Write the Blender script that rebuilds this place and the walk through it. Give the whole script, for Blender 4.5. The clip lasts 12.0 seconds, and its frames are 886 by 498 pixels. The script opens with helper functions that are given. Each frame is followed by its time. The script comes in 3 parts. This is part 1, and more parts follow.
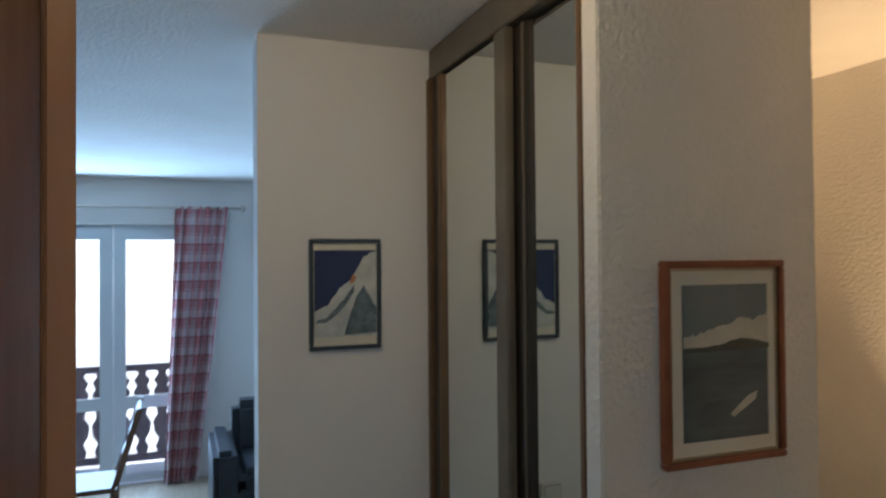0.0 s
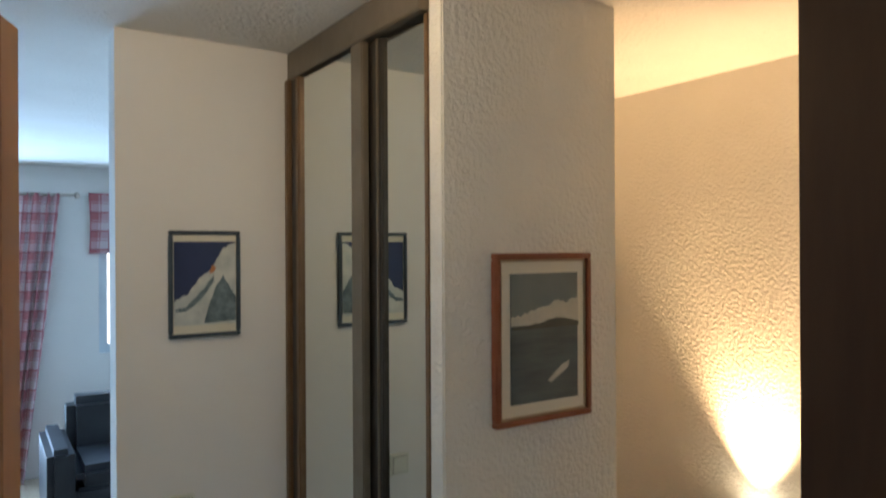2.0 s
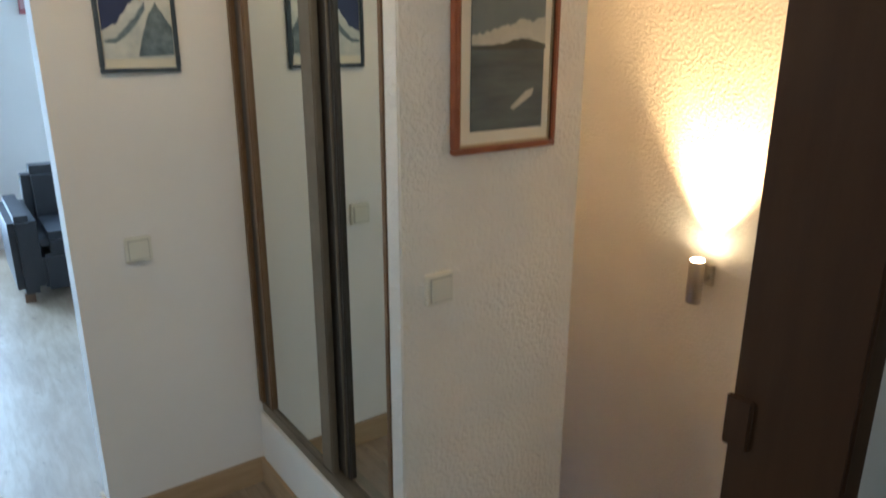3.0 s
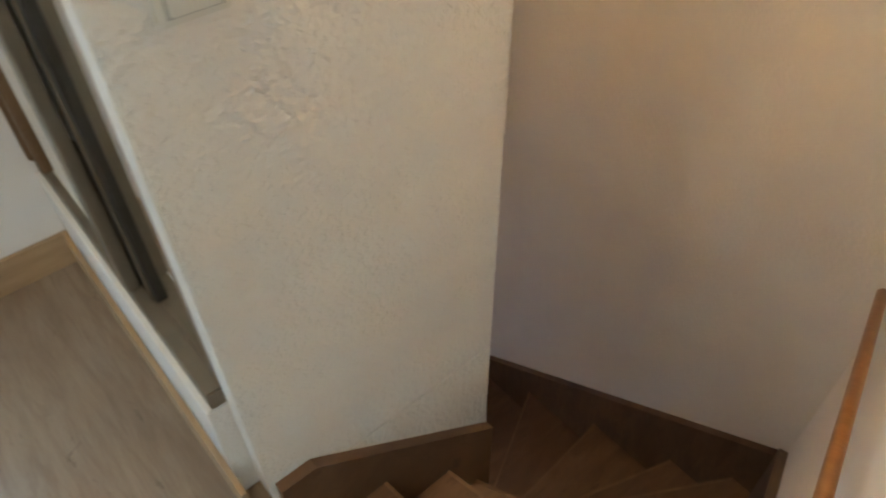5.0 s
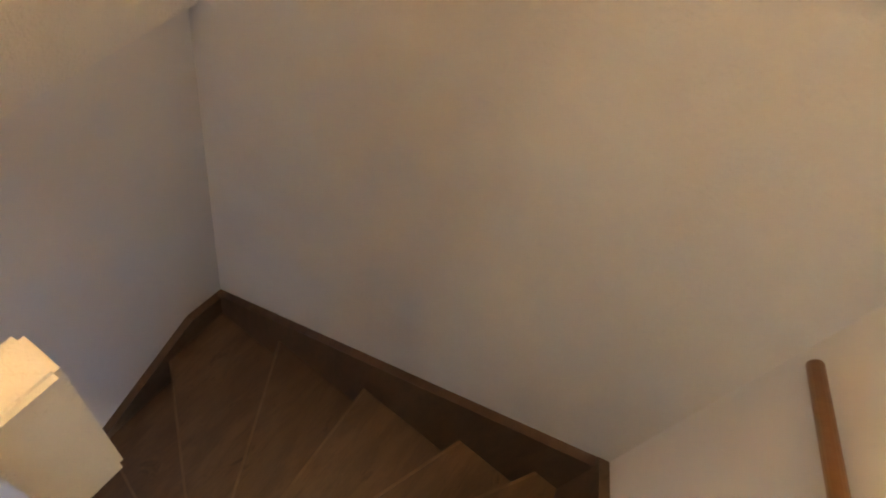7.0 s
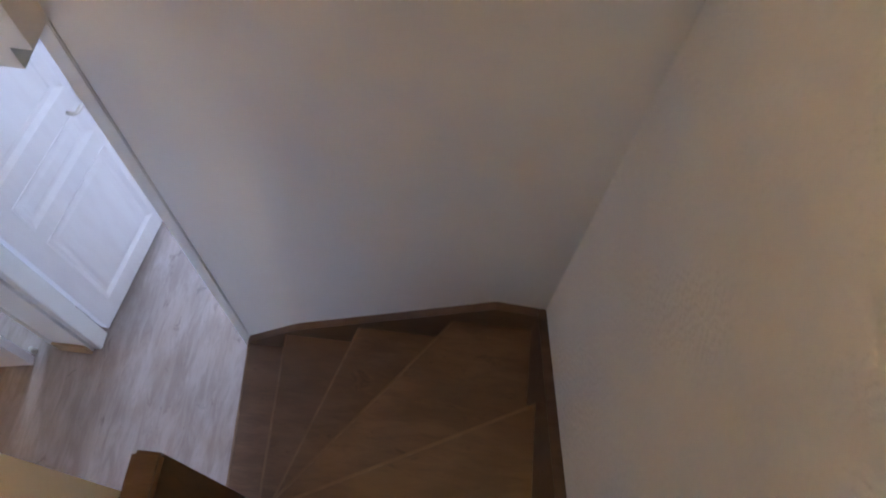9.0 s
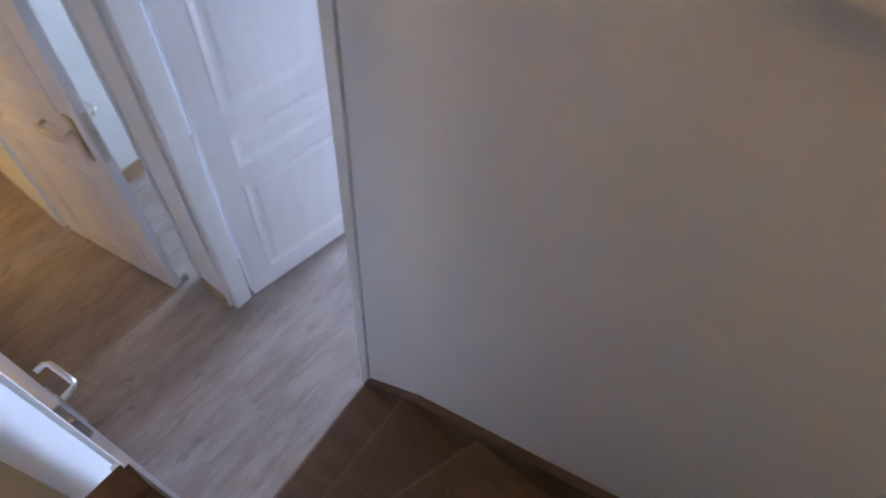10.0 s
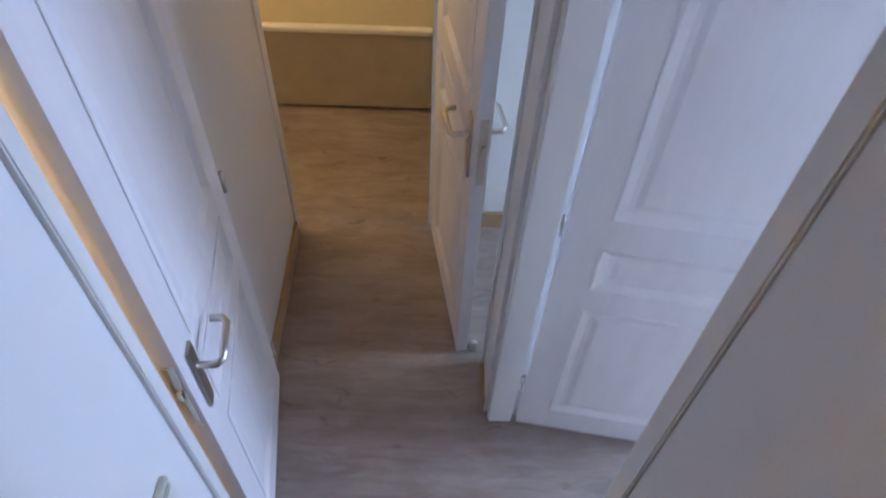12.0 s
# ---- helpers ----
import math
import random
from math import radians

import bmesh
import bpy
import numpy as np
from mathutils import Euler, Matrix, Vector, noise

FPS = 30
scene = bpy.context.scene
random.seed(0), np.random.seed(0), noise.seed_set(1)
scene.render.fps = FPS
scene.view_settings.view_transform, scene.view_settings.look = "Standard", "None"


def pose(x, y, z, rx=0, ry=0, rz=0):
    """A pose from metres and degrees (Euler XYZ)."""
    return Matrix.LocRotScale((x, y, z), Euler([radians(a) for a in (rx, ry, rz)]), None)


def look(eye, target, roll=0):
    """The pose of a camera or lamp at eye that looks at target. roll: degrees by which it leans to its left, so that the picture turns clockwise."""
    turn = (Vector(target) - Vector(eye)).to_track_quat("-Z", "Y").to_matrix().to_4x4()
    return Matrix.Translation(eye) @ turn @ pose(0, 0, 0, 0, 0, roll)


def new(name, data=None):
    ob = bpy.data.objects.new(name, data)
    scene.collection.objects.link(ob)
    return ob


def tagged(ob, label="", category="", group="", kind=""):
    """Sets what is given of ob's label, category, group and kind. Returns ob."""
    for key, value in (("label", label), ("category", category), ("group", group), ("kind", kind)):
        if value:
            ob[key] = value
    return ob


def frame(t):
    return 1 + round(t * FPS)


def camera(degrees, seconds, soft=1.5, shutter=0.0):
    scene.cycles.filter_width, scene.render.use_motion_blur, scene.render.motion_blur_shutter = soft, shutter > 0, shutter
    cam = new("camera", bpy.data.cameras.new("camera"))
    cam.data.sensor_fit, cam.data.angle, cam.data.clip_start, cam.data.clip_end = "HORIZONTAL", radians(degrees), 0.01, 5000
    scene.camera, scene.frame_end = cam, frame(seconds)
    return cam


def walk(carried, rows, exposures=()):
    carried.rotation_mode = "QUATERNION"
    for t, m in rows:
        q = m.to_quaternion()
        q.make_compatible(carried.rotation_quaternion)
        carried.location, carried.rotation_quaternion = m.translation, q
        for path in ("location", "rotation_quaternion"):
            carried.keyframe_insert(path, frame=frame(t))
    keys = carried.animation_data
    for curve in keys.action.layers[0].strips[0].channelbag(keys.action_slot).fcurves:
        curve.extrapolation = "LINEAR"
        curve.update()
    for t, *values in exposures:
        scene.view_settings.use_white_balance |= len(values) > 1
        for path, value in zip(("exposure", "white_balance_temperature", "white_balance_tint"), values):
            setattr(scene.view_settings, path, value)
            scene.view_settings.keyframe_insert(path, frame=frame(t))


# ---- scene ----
cam = camera(65.0, 12.0, soft=1.9, shutter=0.3)
PATH = [
    (0, (-0.761, -1.209, 1.806), (-0.051, 0.661, 1.838), -0.5),
    (0.5, (-0.807, -1.278, 1.862), (0.112, 0.486, 2.071), -2.5),
    (1, (-0.843, -1.318, 1.883), (0.14, 0.403, 2.153), -2.9),
    (1.5, (-0.862, -1.347, 1.868), (0.209, 0.33, 2.076), -1.9),
    (2, (-0.873, -1.384, 1.812), (0.227, 0.286, 1.812), -0.3),
    (2.5, (-0.866, -1.381, 1.754), (0.271, 0.237, 1.457), 0.2),
    (3, (-0.8, -1.333, 1.634), (0.32, 0.218, 1.05), 0.1),
    (3.2, (-0.765, -1.298, 1.589), (0.335, 0.226, 0.907), -0.2),
    (4.8, (-0.225, -0.763, 1.33), (0.624, 0.312, 0.162), -1.4),
    (5, (-0.102, -0.693, 1.334), (0.716, 0.276, 0.057), -0.8),
    (5.5, (0.151, -0.436, 1.193), (0.995, 0.174, -0.275), 8.3),
    (6, (0.351, -0.317, 1.088), (1.243, 0.068, -0.427), 17.3),
    (6.5, (0.534, -0.129, 0.954), (1.568, 0.089, -0.503), 24.1),
    (8.3, (1.041, -0.198, 0.732), (1.345, 0.464, -1.131), 8.6),
    (8.5, (1.099, -0.168, 0.67), (1.304, 0.578, -1.174), 7.0),
    (9, (1.173, 0.005, 0.466), (1.17, 0.871, -1.337), 6.3),
    (9.5, (1.205, 0.07, 0.311), (0.949, 1.037, -1.421), 7.3),
    (10, (1.095, 0.221, 0.101), (0.517, 1.092, -1.604), 6.2),
    (10.5, (0.95, 0.399, -0.034), (0.171, 1.018, -1.769), 5.2),
    (11, (0.891, 0.472, -0.178), (-0.03, 0.861, -1.91), 5.3),
    (11.5, (0.838, 0.527, -0.323), (-0.252, 0.697, -1.991), 1.9),
    (12, (0.738, 0.594, -0.417), (-0.524, 0.635, -1.968), 3.0),
]
EXPOSURES = [(0.0, 0.66, 6150, 10), (0.3, 0.88, 6200, 10), (0.6, 1.13, 6300, 10), (1.5, 1.12, 6450, 10), (3.2, 1.95, 6600, 10), (4.8, 2.47, 7000, 10), (5.5, 2.6, 7300, 10),
             (6.5, 2.75, 7500, 10), (8.5, 2.78, 6500, 9), (10.0, 2.54, 6400, 8), (11.5, 2.22, 6350, 8), (12.0, 2.18, 6400, 8)]
walk(cam, [(t, look(eye, target, roll)) for t, eye, target, roll in PATH], EXPOSURES)

# ---- world and light ----
world = bpy.data.worlds.new("world")
scene.world = world
world.use_nodes = True
wn = world.node_tree.nodes
sky = wn.new("ShaderNodeTexSky")
sky.sky_type, sky.sun_disc = "NISHITA", False
sky.sun_elevation, sky.sun_rotation = radians(35), radians(150)
world.node_tree.links.new(sky.outputs[0], wn["Background"].inputs[0])
wn["Background"].inputs[1].default_value = 0.15


def lamp(name, kind, power, color, m, **more):
    data = bpy.data.lights.new(name, kind)
    data.energy, data.color = power, color
    for key, value in more.items():
        setattr(data, key, value)
    ob = new(name, data)
    ob.matrix_world = m
    return ob


lamp("sun", "SUN", 5.0, (1, 0.95, 0.88), look((0, 0, 0), (0.45, 0.65, -0.6)), angle=radians(0.5))
WARM = (1.0, 0.72, 0.42)
DAY = (0.40, 0.66, 1.0)
lamp("daylight_balcony_door", "AREA", 66, DAY, look((-1.55, 4.93, 1.25), (-1.4, 1.0, 1.0)), shape="RECTANGLE", size=1.5, size_y=2.0)
lamp("daylight_side_window", "AREA", 18.9, DAY, look((0.55, 4.93, 1.5), (0.2, 2.0, 1.0)), shape="RECTANGLE", size=0.8, size_y=1.0)
lamp("daylight_lower_room", "AREA", 29.16, (0.45, 0.60, 1.0), look((-0.3, 3.9, -1.4), (0.28, 0.1, -2.0)), shape="RECTANGLE", size=0.6, size_y=1.1)
lamp("daylight_second_room", "AREA", 14.04, (0.5, 0.66, 1.0), look((-1.0, 3.4, -1.3), (-0.9, 1.4, -1.9)), shape="RECTANGLE", size=0.8, size_y=1.0)
lamp("hall_bulb", "POINT", 3.51, WARM, pose(-0.54, -0.08, 2.42), shadow_soft_size=0.06)
lamp("sconce_bulb", "SPOT", 78, (1.0, 0.64, 0.33), look((1.468, 0.145, 0.828), (1.51, 0.145, 2.5)), spot_size=radians(82), spot_blend=1.0, shadow_soft_size=0.02)
lamp("bedroom_bulb", "POINT", 5.4, WARM, pose(-1.75, -0.9, -0.7), shadow_soft_size=0.08)
lamp("bathroom_bulb", "POINT", 8, WARM, pose(-0.3, -0.6, -0.75), shadow_soft_size=0.08)
# Added fill behind the camera to lift the picture wall; stands for no fitting.
lamp("entry_fill", "POINT", 4.5, (0.90, 0.97, 0.93), pose(-0.9, -2.6, 2.0), shadow_soft_size=0.4)


# ---- materials ----
def material(name, color, rough=0.6, metal=0.0, color2=None, scale=4.0, stretch=(1, 1, 1), bump=0.0, bump_scale=60.0, bump_dist=0.01, emit=0.0, detail=6.0, spec=0.5):
    mat = bpy.data.materials.new(name)
    mat.use_nodes = True
    nodes, links = mat.node_tree.nodes, mat.node_tree.links
    b = nodes["Principled BSDF"]
    b.inputs["Base Color"].default_value = (*color, 1)
    b.inputs["Roughness"].default_value = rough
    b.inputs["Metallic"].default_value = metal
    b.inputs["Specular IOR Level"].default_value = spec
    co = nodes.new("ShaderNodeTexCoord")
    if color2:
        mp = nodes.new("ShaderNodeMapping")
        mp.inputs["Scale"].default_value = stretch
        links.new(co.outputs["Object"], mp.inputs[0])
        nz = nodes.new("ShaderNodeTexNoise")
        nz.inputs["Scale"].default_value = scale
        nz.inputs["Detail"].default_value = detail
        nz.inputs["Roughness"].default_value = 0.6
        links.new(mp.outputs[0], nz.inputs["Vector"])
        ramp = nodes.new("ShaderNodeValToRGB")
        ramp.color_ramp.elements[0].position, ramp.color_ramp.elements[1].position = 0.32, 0.68
        ramp.color_ramp.elements[0].color, ramp.color_ramp.elements[1].color = (*color, 1), (*color2, 1)
        links.new(nz.outputs["Fac"], ramp.inputs[0])
        links.new(ramp.outputs[0], b.inputs["Base Color"])
    if bump:
        nb = nodes.new("ShaderNodeTexNoise")
        nb.inputs["Scale"].default_value = bump_scale
        nb.inputs["Detail"].default_value = 3.0
        bp = nodes.new("ShaderNodeBump")
        bp.inputs["Strength"].default_value = bump
        bp.inputs["Distance"].default_value = bump_dist
        links.new(co.outputs["Object"], nb.inputs["Vector"])
        links.new(nb.outputs["Fac"], bp.inputs["Height"])
        links.new(bp.outputs[0], b.inputs["Normal"])
    if emit:
        b.inputs["Emission Color"].default_value = (*color, 1)
        b.inputs["Emission Strength"].default_value = emit
    return mat


PLASTERC = material("combed_rough_plaster", (0.72, 0.70, 0.64), 0.9, color2=(0.79, 0.77, 0.71), scale=2.5, bump=0.9, bump_scale=72, bump_dist=0.009)
PLASTER = material("rough_plaster", (0.74, 0.71, 0.66), 0.9, color2=(0.79, 0.765, 0.71), scale=2.5, bump=0.5, bump_scale=82, bump_dist=0.009)
POPCORN = material("popcorn_plaster", (0.78, 0.75, 0.70), 0.95, color2=(0.82, 0.80, 0.75), scale=2.5, bump=0.9, bump_scale=75, bump_dist=0.012)
PAINT = material("smooth_wall_paint", (0.73, 0.71, 0.68), 0.85, color2=(0.77, 0.75, 0.72), scale=1.7, bump=0.12, bump_scale=140, bump_dist=0.003)
YELLOW = material("cream_wall_paint", (0.80, 0.72, 0.50), 0.85, color2=(0.83, 0.75, 0.54), scale=2, bump=0.1, bump_scale=140, bump_dist=0.003)
TRIM = material("white_trim_paint", (0.74, 0.71, 0.66), 0.45, color2=(0.78, 0.76, 0.72), scale=3, bump=0.05, bump_scale=60, bump_dist=0.002)
DOORW = material("white_door_paint", (0.72, 0.68, 0.67), 0.5, color2=(0.77, 0.74, 0.73), scale=3, stretch=(6, 6, 1), bump=0.06, bump_scale=60, bump_dist=0.002)


def streaked(name, dark, mid, light, along=(7.0, 1.0, 1.0), rough=0.42, knots=True):
    """Wood grain in long soft streaks with broad patches and a few dark knots, its length along the axis that along scales least."""
    mat = material(name, mid, rough, bump=0.06, bump_scale=70, bump_dist=0.002)
    nodes, links = mat.node_tree.nodes, mat.node_tree.links
    b = nodes["Principled BSDF"]
    co = nodes.new("ShaderNodeTexCoord")

    def cloud(scale, stretch, detail, low, high):
        mp = nodes.new("ShaderNodeMapping")
        mp.inputs["Scale"].default_value = stretch
        links.new(co.outputs["Object"], mp.inputs[0])
        nz = nodes.new("ShaderNodeTexNoise")
        nz.inputs["Scale"].default_value, nz.inputs["Detail"].default_value, nz.inputs["Roughness"].default_value = scale, detail, 0.62
        nz.inputs["Distortion"].default_value = 0.6
        links.new(mp.outputs[0], nz.inputs["Vector"])
        rm = nodes.new("ShaderNodeMapRange")
        rm.inputs["From Min"].default_value, rm.inputs["From Max"].default_value = low, high
        links.new(nz.outputs["Fac"], rm.inputs["Value"])
        return rm.outputs[0]

    def blend(fac, a, c, amount=1.0):
        mul = nodes.new("ShaderNodeMath")
        mul.operation = "MULTIPLY"
        mul.inputs[1].default_value = amount
        links.new(fac, mul.inputs[0])
        mx = nodes.new("ShaderNodeMix")
        mx.data_type = "RGBA"
        links.new(mul.outputs[0], mx.inputs["Factor"])
        for slot, value in ((6, a), (7, c)):
            if isinstance(value, tuple):
                mx.inputs[slot].default_value = (*value, 1)
            else:
                links.new(value, mx.inputs[slot])
        return mx.outputs[2]
    base = blend(cloud(2.2, tuple(1 + 0.25 * (v - 1) for v in along), 3, 0.38, 0.62), mid, light)
    base = blend(cloud(5.0, along, 8, 0.42, 0.64), base, dark, 0.5)
    base = blend(cloud(24.0, tuple(v ** 1.3 for v in along), 4, 0.5, 0.72), base, dark, 0.3)
    if knots:
        base = blend(cloud(9.0, tuple(1 + 0.2 * (v - 1) for v in along), 5, 0.62, 0.70), base, tuple(v * 0.45 for v in dark), 0.45)
    links.new(base, b.inputs["Base Color"])
    return mat


OAKF = streaked("laminate_oak", (0.17, 0.115, 0.075), (0.255, 0.19, 0.135), (0.32, 0.25, 0.185), (7, 0.9, 1))
GREYF = streaked("grey_laminate", (0.175, 0.128, 0.108), (0.285, 0.225, 0.19), (0.36, 0.295, 0.26), (5, 0.9, 1))
SKIRT = material("oak_skirting", (0.36, 0.24, 0.13), 0.5, color2=(0.46, 0.32, 0.19), scale=5, stretch=(1, 1, 8))
NOSEW = material("worn_stair_edge", (0.21, 0.125, 0.068), 0.45, color2=(0.14, 0.078, 0.04), scale=9)
STAIR = streaked("stained_stair_wood", (0.062, 0.033, 0.018), (0.115, 0.063, 0.034), (0.155, 0.088, 0.048), (1.0, 4.5, 1.0))
RAILW = material("varnished_handrail_wood", (0.22, 0.095, 0.03), 0.35, color2=(0.29, 0.135, 0.045), scale=6, stretch=(8, 1, 1))
BROWN = material("reddish_brown_door_wood", (0.17, 0.065, 0.032), 0.18, color2=(0.24, 0.10, 0.05), scale=5, stretch=(4, 4, 0.5))
EDGEW = material("light_brown_door_edge", (0.36, 0.17, 0.08), 0.4, color2=(0.42, 0.21, 0.10), scale=5, stretch=(4, 4, 0.5))
DARK = material("dark_brown_door_paint", (0.04, 0.018, 0.008), 0.6, spec=0.25, color2=(0.055, 0.026, 0.011), scale=5, stretch=(4, 4, 0.5))
BRONZE = material("bronze_track_metal", (0.20, 0.165, 0.12), 0.42, 0.55, color2=(0.24, 0.20, 0.15), scale=12)
BRONZED = material("dark_bronze_profile", (0.055, 0.047, 0.038), 0.4, 0.5, color2=(0.07, 0.06, 0.05), scale=12)
GOLDW = material("brown_side_profile", (0.16, 0.09, 0.045), 0.4, 0.2, color2=(0.20, 0.12, 0.06), scale=12)
MIRROR = material("mirror_glass", (0.80, 0.84, 0.80), 0.01, 1.0)
CHROME = material("brushed_nickel", (0.62, 0.58, 0.52), 0.28, 1.0)
PLASTIC = material("white_switch_plastic", (0.66, 0.65, 0.57), 0.3)
FRAMEB = material("blue_picture_frame", (0.035, 0.055, 0.07), 0.4, color2=(0.05, 0.07, 0.09), scale=10)
FRAMER = material("mahogany_picture_frame", (0.20, 0.06, 0.03), 0.35, color2=(0.28, 0.10, 0.05), scale=14)
GILT = material("gilt_inner_frame", (0.5, 0.4, 0.26), 0.4, 0.3)
MOUNT = material("cream_mount_card", (0.72, 0.68, 0.56), 0.8)
NAVY = material("navy_poster_sky", (0.018, 0.028, 0.085), 0.35, color2=(0.03, 0.045, 0.12), scale=5)
SNOWP = material("poster_snow", (0.42, 0.46, 0.45), 0.35, color2=(0.68, 0.68, 0.62), scale=14)
ROCKP = material("poster_rock", (0.05, 0.08, 0.10), 0.35, color2=(0.2, 0.26, 0.28), scale=22)
ORANGEP = material("poster_skier", (0.55, 0.22, 0.10), 0.5)
SEASKY = material("print_grey_sky", (0.13, 0.165, 0.17), 0.35, color2=(0.18, 0.215, 0.21), scale=6)
SEAW = material("print_grey_water", (0.06, 0.08, 0.082), 0.35, color2=(0.11, 0.14, 0.14), scale=6, stretch=(1, 1, 6))
CLOUDP = material("print_cloud", (0.42, 0.42, 0.35), 0.5, color2=(0.58, 0.56, 0.47), scale=14)
HILLP = material("print_dark_shore", (0.06, 0.065, 0.05), 0.5, color2=(0.09, 0.1, 0.08), scale=20)
LAMPG = material("lit_opal_glass", (1.0, 0.82, 0.52), 0.3, emit=3.5)
LAMPB = material("lamp_base_metal", (0.55, 0.50, 0.42), 0.3, 0.8)
BULB = material("sconce_lit_lens", (1.0, 0.82, 0.55), 0.3, emit=25.0)
SOFA = material("black_leather", (0.012, 0.014, 0.02), 0.42, color2=(0.022, 0.025, 0.032), scale=10, bump=0.2, bump_scale=60, bump_dist=0.003)
CUSHION = material("red_check_cushion", (0.35, 0.07, 0.07), 0.9, color2=(0.6, 0.45, 0.42), scale=20)
PVC = material("white_window_frame", (0.62, 0.68, 0.72), 0.4)
SNOW = material("snow", (0.82, 0.85, 0.9), 0.8, color2=(0.9, 0.92, 0.95), scale=0.2)
BALC = material("weathered_balcony_wood", (0.15, 0.12, 0.14), 0.7, color2=(0.22, 0.18, 0.19), scale=6, stretch=(4, 4, 1))
# Tree patches paled to bluish white: the outdoor glare is painted into the colour.
FOREST = material("glare_paled_snowy_forest", (0.58, 0.67, 0.72), 0.9, color2=(0.9, 0.92, 0.94), scale=0.05, detail=10)
# Shade in the joint round a switch rocker, put into a grey of its own.
SHADOWG = material("shaded_switch_joint", (0.42, 0.42, 0.37), 0.6)
BEIGE = material("beige_bed_panel", (0.40, 0.35, 0.27), 0.7, color2=(0.46, 0.40, 0.31), scale=8)
STAIN = material("chair_wood", (0.12, 0.06, 0.03), 0.4)

GLASS = bpy.data.materials.new("window_glass")
GLASS.use_nodes = True
gn = GLASS.node_tree.nodes["Principled BSDF"]
gn.inputs["Transmission Weight"].default_value, gn.inputs["Roughness"].default_value, gn.inputs["IOR"].default_value = 1.0, 0.0, 1.02


def check_cloth():
    mat = bpy.data.materials.new("red_check_curtain")
    mat.use_nodes = True
    nodes, links = mat.node_tree.nodes, mat.node_tree.links
    b = nodes["Principled BSDF"]
    b.inputs["Roughness"].default_value = 0.95
    co = nodes.new("ShaderNodeTexCoord")
    sep = nodes.new("ShaderNodeSeparateXYZ")
    links.new(co.outputs["UV"], sep.inputs[0])

    def stripes(out, freq, width):
        mul = nodes.new("ShaderNodeMath")
        mul.operation = "MULTIPLY"
        mul.inputs[1].default_value = freq
        links.new(out, mul.inputs[0])
        fr = nodes.new("ShaderNodeMath")
        fr.operation = "FRACT"
        links.new(mul.outputs[0], fr.inputs[0])
        lt = nodes.new("ShaderNodeMath")
        lt.operation = "LESS_THAN"
        lt.inputs[1].default_value = width
        links.new(fr.outputs[0], lt.inputs[0])
        return lt.outputs[0]
    total = None
    for out in (sep.outputs[0], sep.outputs[1]):
        for freq, width in ((6.5, 0.45), (13.0, 0.16)):
            s = stripes(out, freq, width)
            if total is None:
                total = s
            else:
                add = nodes.new("ShaderNodeMath")
                add.operation = "ADD"
                links.new(total, add.inputs[0])
                links.new(s, add.inputs[1])
                total = add.outputs[0]
    div = nodes.new("ShaderNodeMath")
    div.operation = "MULTIPLY"
    div.inputs[1].default_value = 0.25
    links.new(total, div.inputs[0])
    ramp = nodes.new("ShaderNodeValToRGB")
    ramp.color_ramp.elements[0].color = (0.52, 0.43, 0.45, 1)
    ramp.color_ramp.elements[1].color = (0.16, 0.03, 0.05, 1)
    mid = ramp.color_ramp.elements.new(0.5)
    mid.color = (0.36, 0.12, 0.13, 1)
    links.new(div.outputs[0], ramp.inputs[0])
    links.new(ramp.outputs[0], b.inputs["Base Color"])
    return mat


CHECK = check_cloth()


# ---- mesh helpers ----
def box(bm, x0, x1, y0, y1, z0, z1, bevel=0.0):
    made = bmesh.ops.create_cube(bm, size=1.0, matrix=Matrix.Translation(((x0 + x1) / 2, (y0 + y1) / 2, (z0 + z1) / 2)) @ Matrix.Diagonal((x1 - x0, y1 - y0, z1 - z0, 1)))
    if bevel:
        edges = list({e for v in made["verts"] for e in v.link_edges})
        bmesh.ops.bevel(bm, geom=edges, offset=bevel, segments=2, affect="EDGES", clamp_overlap=True)
    return bm


def boxes(*rows, bevel=0.0):
    bm = bmesh.new()
    for row in rows:
        box(bm, *row, bevel=bevel)
    return bm


def prism(points, z0, z1, bevel=0.0):
    """A slab over a plan outline."""
    bm = bmesh.new()
    low, top = [bm.verts.new((x, y, z0)) for x, y in points], [bm.verts.new((x, y, z1)) for x, y in points]
    bm.faces.new(top)
    bm.faces.new(low[::-1])
    for a in range(len(points)):
        b = (a + 1) % len(points)
        bm.faces.new((low[a], low[b], top[b], top[a]))
    bmesh.ops.recalc_face_normals(bm, faces=bm.faces)
    if bevel:
        bmesh.ops.bevel(bm, geom=list(bm.edges), offset=bevel, segments=2, affect="EDGES", clamp_overlap=True)
    return bm


def upright(origin, along, outline, depth):
    """A board standing in a vertical plane: outline of (s, z), s along the plan direction, depth to its left."""
    bm = bmesh.new()
    d = Vector((along[0], along[1], 0)).normalized()
    n = Vector((-d.y, d.x, 0)) * depth
    o = Vector((origin[0], origin[1], 0))
    a = [bm.verts.new(o + d * s + Vector((0, 0, z))) for s, z in outline]
    b = [bm.verts.new(o + d * s + Vector((0, 0, z)) + n) for s, z in outline]
    bm.faces.new(a)
    bm.faces.new(b[::-1])
    for i in range(len(a)):
        j = (i + 1) % len(a)
        bm.faces.new((a[i], a[j], b[j], b[i]))
    bmesh.ops.recalc_face_normals(bm, faces=bm.faces)
    return bm


